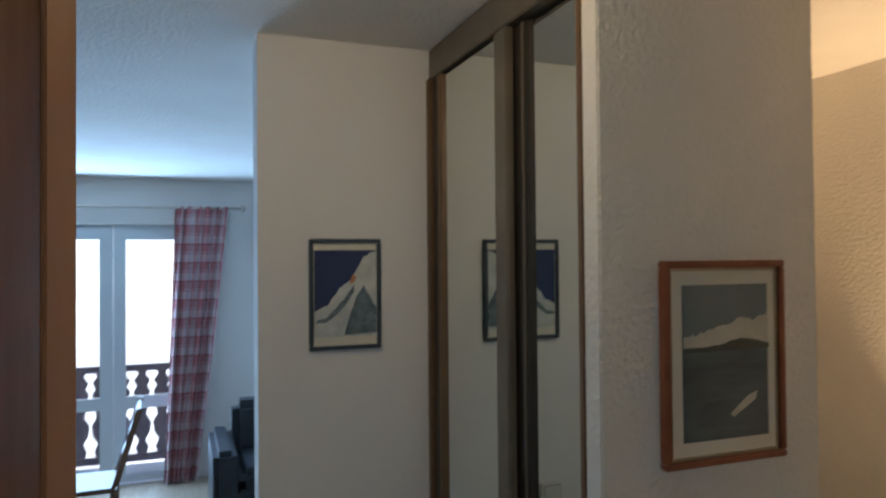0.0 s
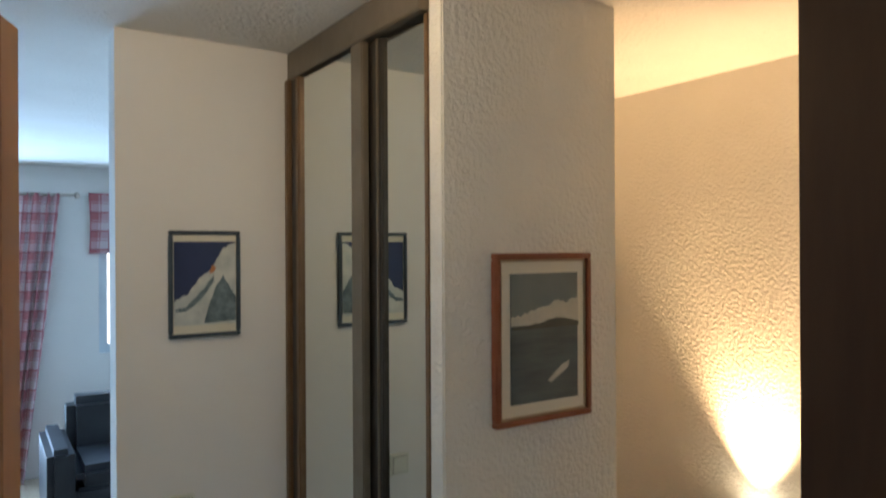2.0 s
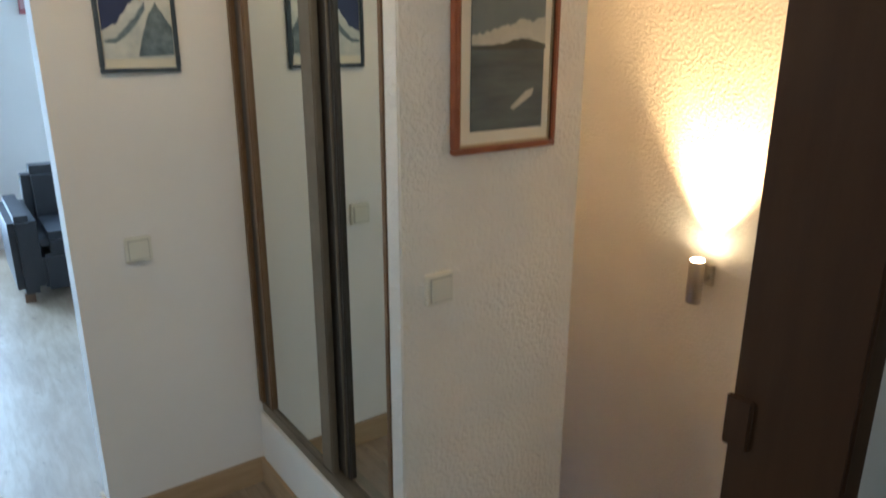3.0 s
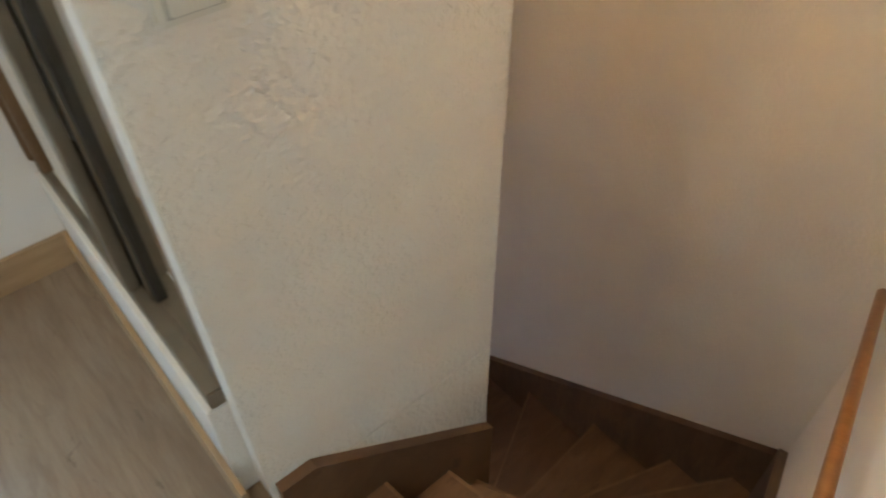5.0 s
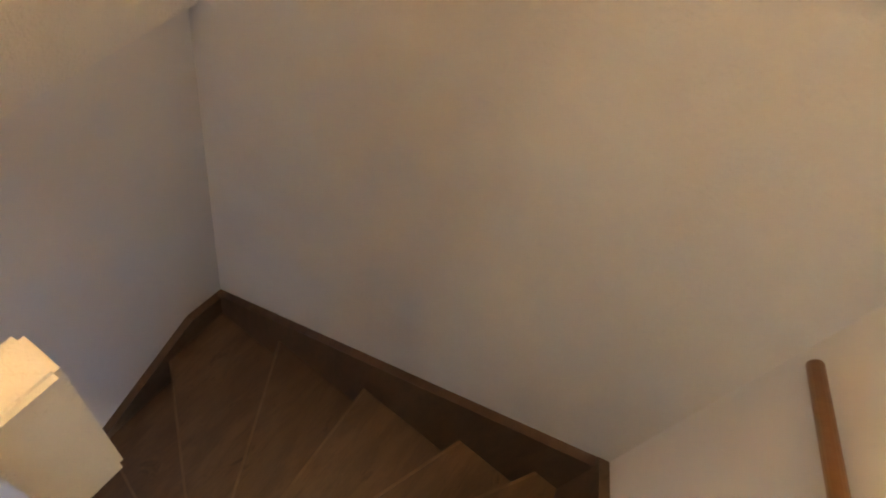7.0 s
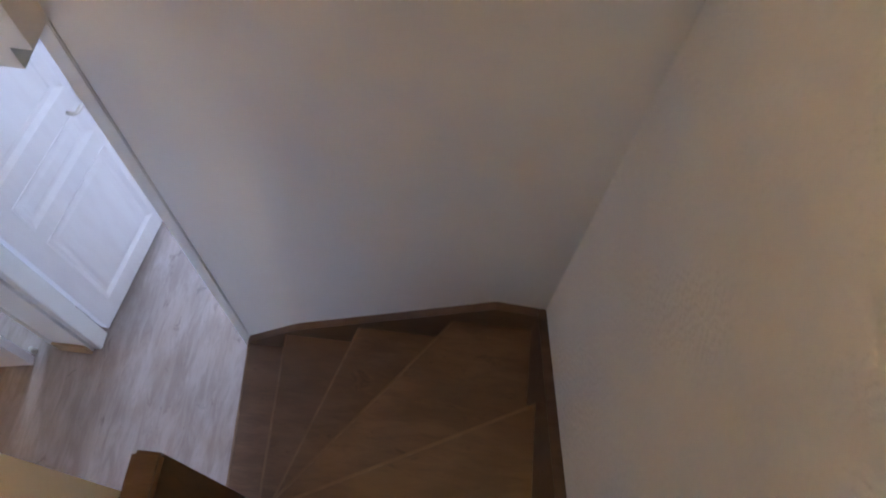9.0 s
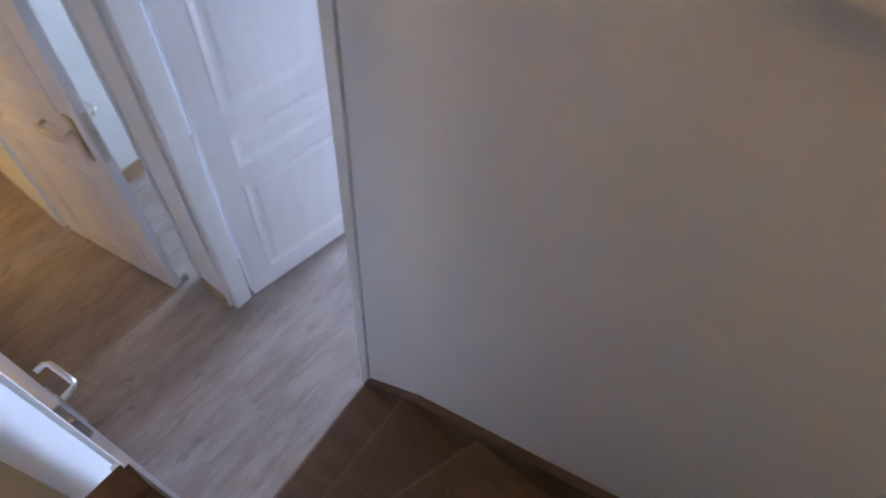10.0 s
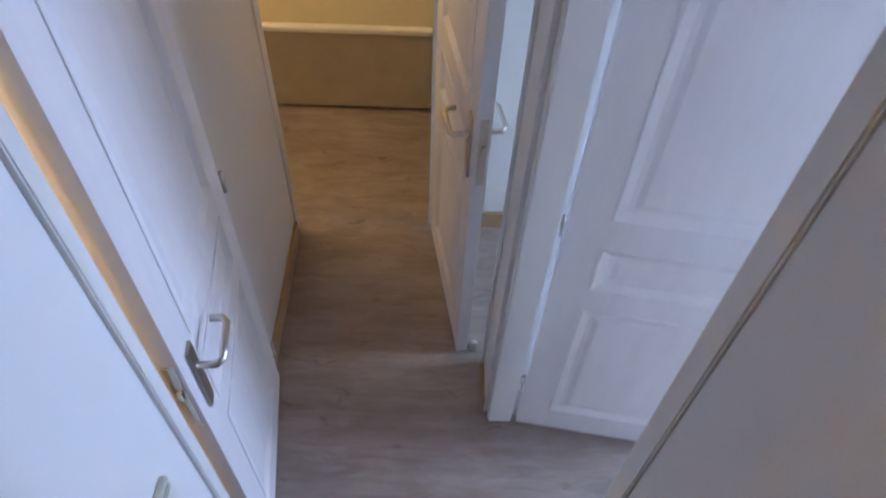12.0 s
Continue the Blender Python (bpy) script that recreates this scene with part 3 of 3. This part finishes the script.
for nm, x0, pane, bars, mt in (("sliding_door", 0.015, (0.437, 0.830), (0.365, 0.436), BRONZE), ("sliding_door", 0.045, (0.086, 0.300), (0.301, 0.392), BRONZED)):
    door = part(nm, boxes((x0 + 0.004, x0 + 0.016, pane[0], pane[1], 0.35, CEIL - 0.115)), MIRROR, closet, "mirror sliding door")
    zz = (0.338, CEIL - 0.103)
    part("profile", boxes((x0 - 0.006, x0 + 0.018, *bars, *zz), bevel=0.004), mt, door)
    if mt is BRONZED:
        part("profile_lip", boxes((x0 - 0.012, x0 - 0.0065, 0.318, 0.328, *zz), bevel=0.002), BRONZE, door, "narrow bronze lip")
        part("profile", boxes((x0 - 0.006, x0 + 0.018, 0.064, 0.085, *zz), bevel=0.003), GOLDW, door)
    else:
        part("profile", boxes((x0 - 0.008, x0 + 0.018, 0.831, 0.862, *zz), bevel=0.005), GOLDW, door)
        part("profile_lip", boxes((x0 - 0.002, x0 + 0.018, 0.864, 0.909, *zz), bevel=0.003), BRONZED, door)
    part("lower_rail", boxes((x0 - 0.004, x0 + 0.018, pane[0], pane[1], 0.338, 0.349), bevel=0.002), BRONZE, door)


# ---- pictures ----
def flat(points, y, thick=0.001):
    """A thin outline in the x-z plane facing -y."""
    bm = bmesh.new()
    f = [bm.verts.new((x, y, z)) for x, z in points]
    b = [bm.verts.new((x, y + thick, z)) for x, z in points]
    bm.faces.new(f)
    bm.faces.new(b[::-1])
    for i in range(len(f)):
        j = (i + 1) % len(f)
        bm.faces.new((f[i], f[j], b[j], b[i]))
    bmesh.ops.recalc_face_normals(bm, faces=bm.faces)
    return bm


def ring(x0, x1, z0, z1, w, y0, y1, bevel=0.003):
    return boxes((x0, x1, y0, y1, z0, z0 + w), (x0, x1, y0, y1, z1 - w, z1), (x0, x0 + w, y0, y1, z0 + w, z1 - w), (x1 - w, x1, y0, y1, z0 + w, z1 - w), bevel=bevel)


def ridge(x0, x1, heights, base, seed, rough):
    """An uneven skyline through evenly spaced heights, closed along base heights."""
    rnd = random.Random(seed)
    n = (len(heights) - 1) * 5
    top = []
    for k in range(n + 1):
        f = k / 5
        i = min(int(f), len(heights) - 2)
        h = heights[i] + (heights[i + 1] - heights[i]) * (f - i)
        top.append((x0 + (x1 - x0) * k / n, h + rnd.uniform(-rough, rough)))
    m = len(base) - 1
    low = [(x1 - (x1 - x0) * k / m, base[m - k]) for k in range(m + 1)]
    return top + low


ski = thing("ski_poster", pose(-0.388, YSKI, 1.53), "framed ski poster of a snowy ridge under navy sky", "picture")
W, HH = 0.228, 0.345
part("frame", ring(0, W, 0, HH, 0.013, -0.018, 0), FRAMEB, ski, "dark blue frame")
part("mount", boxes((0.012, W - 0.012, -0.009, -0.002, 0.012, HH - 0.012)), MOUNT, ski)
part("sky", boxes((0.016, W - 0.016, -0.0115, -0.0095, 0.04, HH - 0.035)), NAVY, ski)
part("snow_ridge", flat(ridge(0.016, W - 0.016, [0.12, 0.14, 0.19, 0.22, 0.29, 0.31], [0.04, 0.04], 3, 0.004), -0.0135), SNOWP, ski, "printed snow slope")
part("rock_face", flat(ridge(0.11, W - 0.016, [0.05, 0.12, 0.17, 0.20, 0.16, 0.13], [0.045, 0.05], 5, 0.004), -0.0155), ROCKP, ski, "printed dark rock")
part("rock_band", flat(ridge(0.02, 0.14, [0.095, 0.10, 0.13, 0.16, 0.20], [0.085, 0.085, 0.105, 0.135, 0.18], 7, 0.003), -0.0155), ROCKP, ski, "printed dark rock")
part("skier", flat([(0.125, 0.205), (0.14, 0.21), (0.147, 0.225), (0.135, 0.235), (0.13, 0.222)], -0.0165), ORANGEP, ski, "printed orange skier")

sail = thing("lake_print", pose(0.18, 0.0, 1.363), "framed print of a grey lake and cloud in a mahogany frame", "picture")
W, HH = 0.328, 0.437
part("frame", ring(0, W, 0, HH, 0.016, -0.024, 0), FRAMER, sail, "mahogany frame")
part("inner_frame", ring(0.016, W - 0.016, 0.016, HH - 0.016, 0.006, -0.019, 0), GILT, sail, "gilt inner edge")
part("mount", boxes((0.02, W - 0.02, -0.012, -0.002, 0.02, HH - 0.02)), MOUNT, sail)
part("sky", boxes((0.052, W - 0.045, -0.0145, -0.0125, 0.262, HH - 0.052)), SEASKY, sail)
part("water", boxes((0.052, W - 0.045, -0.0145, -0.0125, 0.052, 0.2615)), SEAW, sail)
part("cloud", flat(ridge(0.052, W - 0.045, [0.276, 0.279, 0.292, 0.299, 0.312, 0.308, 0.322], [0.252, 0.252], 9, 0.004), -0.0165), CLOUDP, sail, "printed cloud bank")
part("shore", flat(ridge(0.052, W - 0.045, [0.249, 0.251, 0.256, 0.266, 0.266, 0.255], [0.242, 0.243], 11, 0.002), -0.0185), HILLP, sail, "printed dark shore")
part("boat", flat([(0.175, 0.105), (0.185, 0.098), (0.245, 0.132), (0.25, 0.15), (0.225, 0.142)], -0.0165), CLOUDP, sail, "printed small boat")

# ---- lamps ----
hall = thing("ceiling_lamp", pose(-0.54, -0.08, CEIL), "lit opal glass ceiling lamp on a metal ring", "ceiling lamp")
part("base", lathe([(0.02, 0.0), (0.088, -0.001), (0.091, -0.014), (0.085, -0.021), (0.02, -0.022)]), LAMPB, hall, "brushed metal ring")
glass = part("shade", lathe([(0.074, -0.022), (0.077, -0.036), (0.073, -0.056), (0.059, -0.074), (0.031, -0.085), (0.004, -0.087)]), LAMPG, hall, "glowing opal glass shade")
glass.visible_shadow = False

sc = thing("wall_sconce", pose(XE - 0.085, 0.145, 0.738), "small metal cylinder wall lamp lit upwards", "wall lamp")
part("body", lathe([(0.026, -0.09), (0.03, -0.088), (0.03, 0.078), (0.0295, 0.082), (0.026, 0.082)], 24), CHROME, sc, "brushed metal cylinder")
part("lens", lathe([(0.025, 0.083), (0.025, 0.085), (0.003, 0.085)], 24), BULB, sc, "glowing lens").visible_shadow = False
part("arm", boxes((0.028, 0.075, -0.012, 0.012, -0.012, 0.012), bevel=0.003), CHROME, sc)
part("wall_plate", boxes((0.073, 0.085, -0.028, 0.028, -0.035, 0.05), bevel=0.004), CHROME, sc)

# ---- doors upstairs ----
HB, FB = (-1.12, -1.21), (-0.862, -0.53)
bd = thing("brown_door", pose(*HB, 0, 0, 0, heading(HB, FB)), "open reddish brown wooden door with a sheen", "door")
w = math.dist(HB, FB)
part("leaf", boxes((0, w - 0.05, -0.018, 0.018, 0.01, 2.04)), BROWN, bd)
for s in (-1, 1):
    y0, y1 = sorted((s * 0.018, s * 0.026))
    part("moulding", boxes((0.09, w - 0.14, y0, y1, 1.84, 1.87), (0.09, w - 0.14, y0, y1, 0.12, 0.15), (0.09, 0.12, y0, y1, 0.151, 1.839), (w - 0.17, w - 0.14, y0, y1, 0.151, 1.839), bevel=0.006), BROWN, bd)
part("edge_board", boxes((w - 0.05, w, -0.021, 0.021, 0.01, 2.045), bevel=0.003), EDGEW, bd, "lighter brown door edge")
dk = thing("dark_door_frame", pose(0.30, -0.83, 0), "dark brown painted door frame with a strike plate", "door frame")
part("post", boxes((-0.03, 0.035, -0.11, 0.095, 0.001, 2.39), bevel=0.005), DARK, dk)
part("strike_plate", boxes((-0.042, -0.03, 0.05, 0.10, 0.93, 1.03), bevel=0.004), DARK, dk, "dark metal catch")
part("head", boxes((-0.03, 0.035, -1.0, -0.11, 2.3, 2.39), bevel=0.005), DARK, dk)

# ---- living room ----
bdoor = thing("balcony_door", pose(-2.25, 5.10, 0), "white glazed double balcony door with bright panes", "window")
for x0, x1 in ((0.0, 0.98), (0.985, 1.63)):
    casement = part("casement", boxes((x0, x1, 0, 0.06, 0.0, 0.06), (x0, x1, 0, 0.06, 2.0, 2.12), (x0, x0 + 0.09, 0, 0.06, 0.06, 2.0), (x1 - 0.10, x1, 0, 0.06, 0.06, 2.0), (x0 + 0.09, x1 - 0.1, 0, 0.06, 0.60, 0.70), bevel=0.004), PVC, bdoor, "white door casement")
    for z0, z1 in ((0.06, 0.60), (0.70, 2.0)):
        part("pane", boxes((x0 + 0.09, x1 - 0.1, 0.025, 0.03, z0, z1)), GLASS, casement).visible_shadow = False
part("handle", boxes((1.02, 1.04, -0.04, 0.0, 1.0, 1.14), bevel=0.004), PVC, bdoor)
win = thing("window_1", pose(-0.08, 5.10, 0.95), "small white window beside the balcony door", "window")
part("window_frame", boxes((0, 0.83, 0, 0.06, 0, 0.07), (0, 0.83, 0, 0.06, 0.98, 1.05), (0, 0.07, 0, 0.06, 0.07, 0.98), (0.76, 0.83, 0, 0.06, 0.07, 0.98), bevel=0.004), PVC, win)
part("pane", boxes((0.07, 0.76, 0.025, 0.03, 0.07, 0.98)), GLASS, win).visible_shadow = False


def cloth(width, height, folds, depth, gather=1.0, flare=0.0):
    bm = bmesh.new()
    uvl = bm.loops.layers.uv.new("UVMap")
    nx, nz = folds * 8, 14
    grid = []
    for j in range(nz + 1):
        f = j / nz
        row = []
        for i in range(nx + 1):
            s = i / nx
            a = s * folds * 2 * math.pi
            amp = depth * (0.5 + 0.5 * f) * (1 + 0.3 * math.sin(s * 9 + 1))
            x = s * width * (1 + flare * f) + flare * 0.24 * f * width / 0.42 + 0.01 * math.sin(a * 0.5 + f * 3)
            row.append((bm.verts.new((x, amp * math.sin(a + 0.5 * math.sin(f * 4 + s * 5)), -f * height)), (s * width * gather, f * height)))
        grid.append(row)
    for j in range(nz):
        for i in range(nx):
            q = [grid[j][i], grid[j + 1][i], grid[j + 1][i + 1], grid[j][i + 1]]
            face = bm.faces.new([v for v, _ in q])
            face.smooth = True
            for loop, (_, uv) in zip(face.loops, q):
                loop[uvl].uv = uv
    return bm


cur = thing("curtain", pose(-0.79, 4.93, 2.27), "long red and white checked curtain hanging in folds", "curtain")
part("fabric", cloth(0.42, 2.3, 6, 0.035, 1.9, -0.40), CHECK, cur)
rod = thing("curtain_rod", pose(-1.65, 4.93, 2.26), "thin grey metal curtain rod", "curtain rod")
part("rod", tube([(-1.3, 0, 0), (1.38, 0, 0)], 0.011, 10), CHROME, rod)
fin = lathe([(0.012, -0.02), (0.024, -0.012), (0.028, 0.0), (0.024, 0.012), (0.012, 0.02)], 14)
fin.transform(Matrix.Translation((1.40, 0, 0)) @ Matrix.Rotation(radians(90), 4, "Y"))
part("finial", fin, CHROME, rod)
part("rod_bracket", boxes((1.20, 1.215, -0.01, 0.12, -0.012, 0.012)), CHROME, rod)
bl = thing("roman_blind", pose(-0.16, 5.0, 2.29), "raised red checked fabric blind", "blind")
part("fabric", cloth(0.9, 0.5, 3, 0.012, 1.0, 0), CHECK, bl)


def sofa(name, m, w, label):
    s = thing(name, m, label, "sofa")
    part("base", boxes((0.16, w - 0.16, -0.78, 0, 0.06, 0.30), bevel=0.02), SOFA, s)
    part("seat_cushion", boxes((0.165, w - 0.165, -0.80, -0.2, 0.301, 0.44), bevel=0.05), SOFA, s)
    part("backrest", boxes((0.16, w - 0.16, -0.24, 0, 0.302, 0.78), bevel=0.06), SOFA, s)
    for x in (0, w - 0.16):
        part("armrest", boxes((x, x + 0.158, -0.82, 0, 0.06, 0.57), bevel=0.04), SOFA, s)
        part("foot", boxes((x + 0.03, x + 0.09, -0.76, -0.70, 0.0, 0.06)), STAIN, s)
    return s


sofa("sofa", pose(-0.56, 4.35, 0), 1.7, "black leather sofa beside the checked curtain")
cu = thing("cushion", pose(0.12, 4.02, 0.60, -20, 0, 8), "red checked cushion on the black sofa", "cushion")
part("cover", boxes((-0.19, 0.19, -0.05, 0.05, -0.16, 0.17), bevel=0.045), CUSHION, cu)
chair = thing("wooden_chair", pose(-1.33, 3.6, 0, 0, 0, 272), "dark wooden dining chair with a raked back before the balcony door", "chair")
part("seat", boxes((-0.21, 0.21, -0.21, 0.21, 0.43, 0.46), bevel=0.01), STAIN, chair)


def raked(bm):
    """Leans what stands above the seat backwards."""
    for v in bm.verts:
        v.co.y += 0.30 * max(0.0, v.co.z - 0.43)
    return bm


for x, y in ((-0.19, -0.19), (0.19, -0.19), (-0.19, 0.19), (0.19, 0.19)):
    part("leg", boxes((x - 0.018, x + 0.018, y - 0.018, y + 0.018, 0, 0.43), bevel=0.004), STAIN, chair)
for x in (-0.19, 0.19):
    part("back_post", raked(boxes((x - 0.016, x + 0.016, 0.172, 0.208, 0.461, 0.92), bevel=0.004)), STAIN, chair)
for z in (0.62, 0.76, 0.88):
    part("backrest", raked(boxes((-0.172, 0.172, 0.18, 0.2, z - 0.03, z + 0.03), bevel=0.004)), STAIN, chair)

# ---- balcony and outdoors ----
structure("balcony_floor", boxes((-3.6, 1.6, 5.26, 6.7, -0.45, -0.28)), SNOW, "snow covered balcony floor")
bal = thing("balcony_railing", pose(-3.5, 6.6, -0.28), "weathered wooden alpine railing with fretted boards", "railing")
part("top_rail", boxes((0, 5.0, -0.04, 0.05, 0.98, 1.04), bevel=0.006), BALC, bal)
part("middle_rail", boxes((0, 5.0, -0.03, 0.03, 0.62, 0.70), bevel=0.006), BALC, bal)
part("bottom_rail", boxes((0, 5.0, -0.03, 0.03, 0.06, 0.13), bevel=0.006), BALC, bal)
lower = [(0, 0.045), (0.06, 0.06), (0.14, 0.03), (0.22, 0.075), (0.32, 0.085), (0.40, 0.04), (0.49, 0.055)]
for k in range(26):
    x = 0.1 + k * 0.19
    side = [(x + r, 0.13 + z) for z, r in lower] + [(x - r, 0.13 + z) for z, r in reversed(lower)]
    part("baluster", flat(side, -0.012, 0.024), BALC, bal)
    small = [(0, 0.05), (0.06, 0.08), (0.12, 0.05), (0.18, 0.075), (0.24, 0.035), (0.28, 0.05)]
    side = [(x + r, 0.70 + z) for z, r in small] + [(x - r, 0.70 + z) for z, r in reversed(small)]
    part("baluster", flat(side, -0.012, 0.024), BALC, bal)
tagged(solid("ground", boxes((-2500, 2500, 5.3, 4000, -8.3, -8.0)), SNOW), "snow covered ground outside", kind="structure")
bmh = bmesh.new()
rnd = random.Random(4)
cols = []
for k in range(61):
    x = -400 + k * 13.3
    row = []
    for j in range(9):
        f = j / 8
        h = (90 + 45 * math.sin(k * 0.21) + 25 * math.sin(k * 0.53 + 1)) * f ** 1.2
        row.append(bmh.verts.new((x + rnd.uniform(-4, 4), 120 + 160 * f, -8 + h + rnd.uniform(-3, 3) * f)))
    cols.append(row)
for a, b in zip(cols, cols[1:]):
    for j in range(8):
        bmh.faces.new((a[j], b[j], b[j + 1], a[j + 1])).smooth = True
tagged(solid("mountain_side", bmh, FOREST), "snowy wooded mountain side with outdoor glare put into its colour", kind="structure")
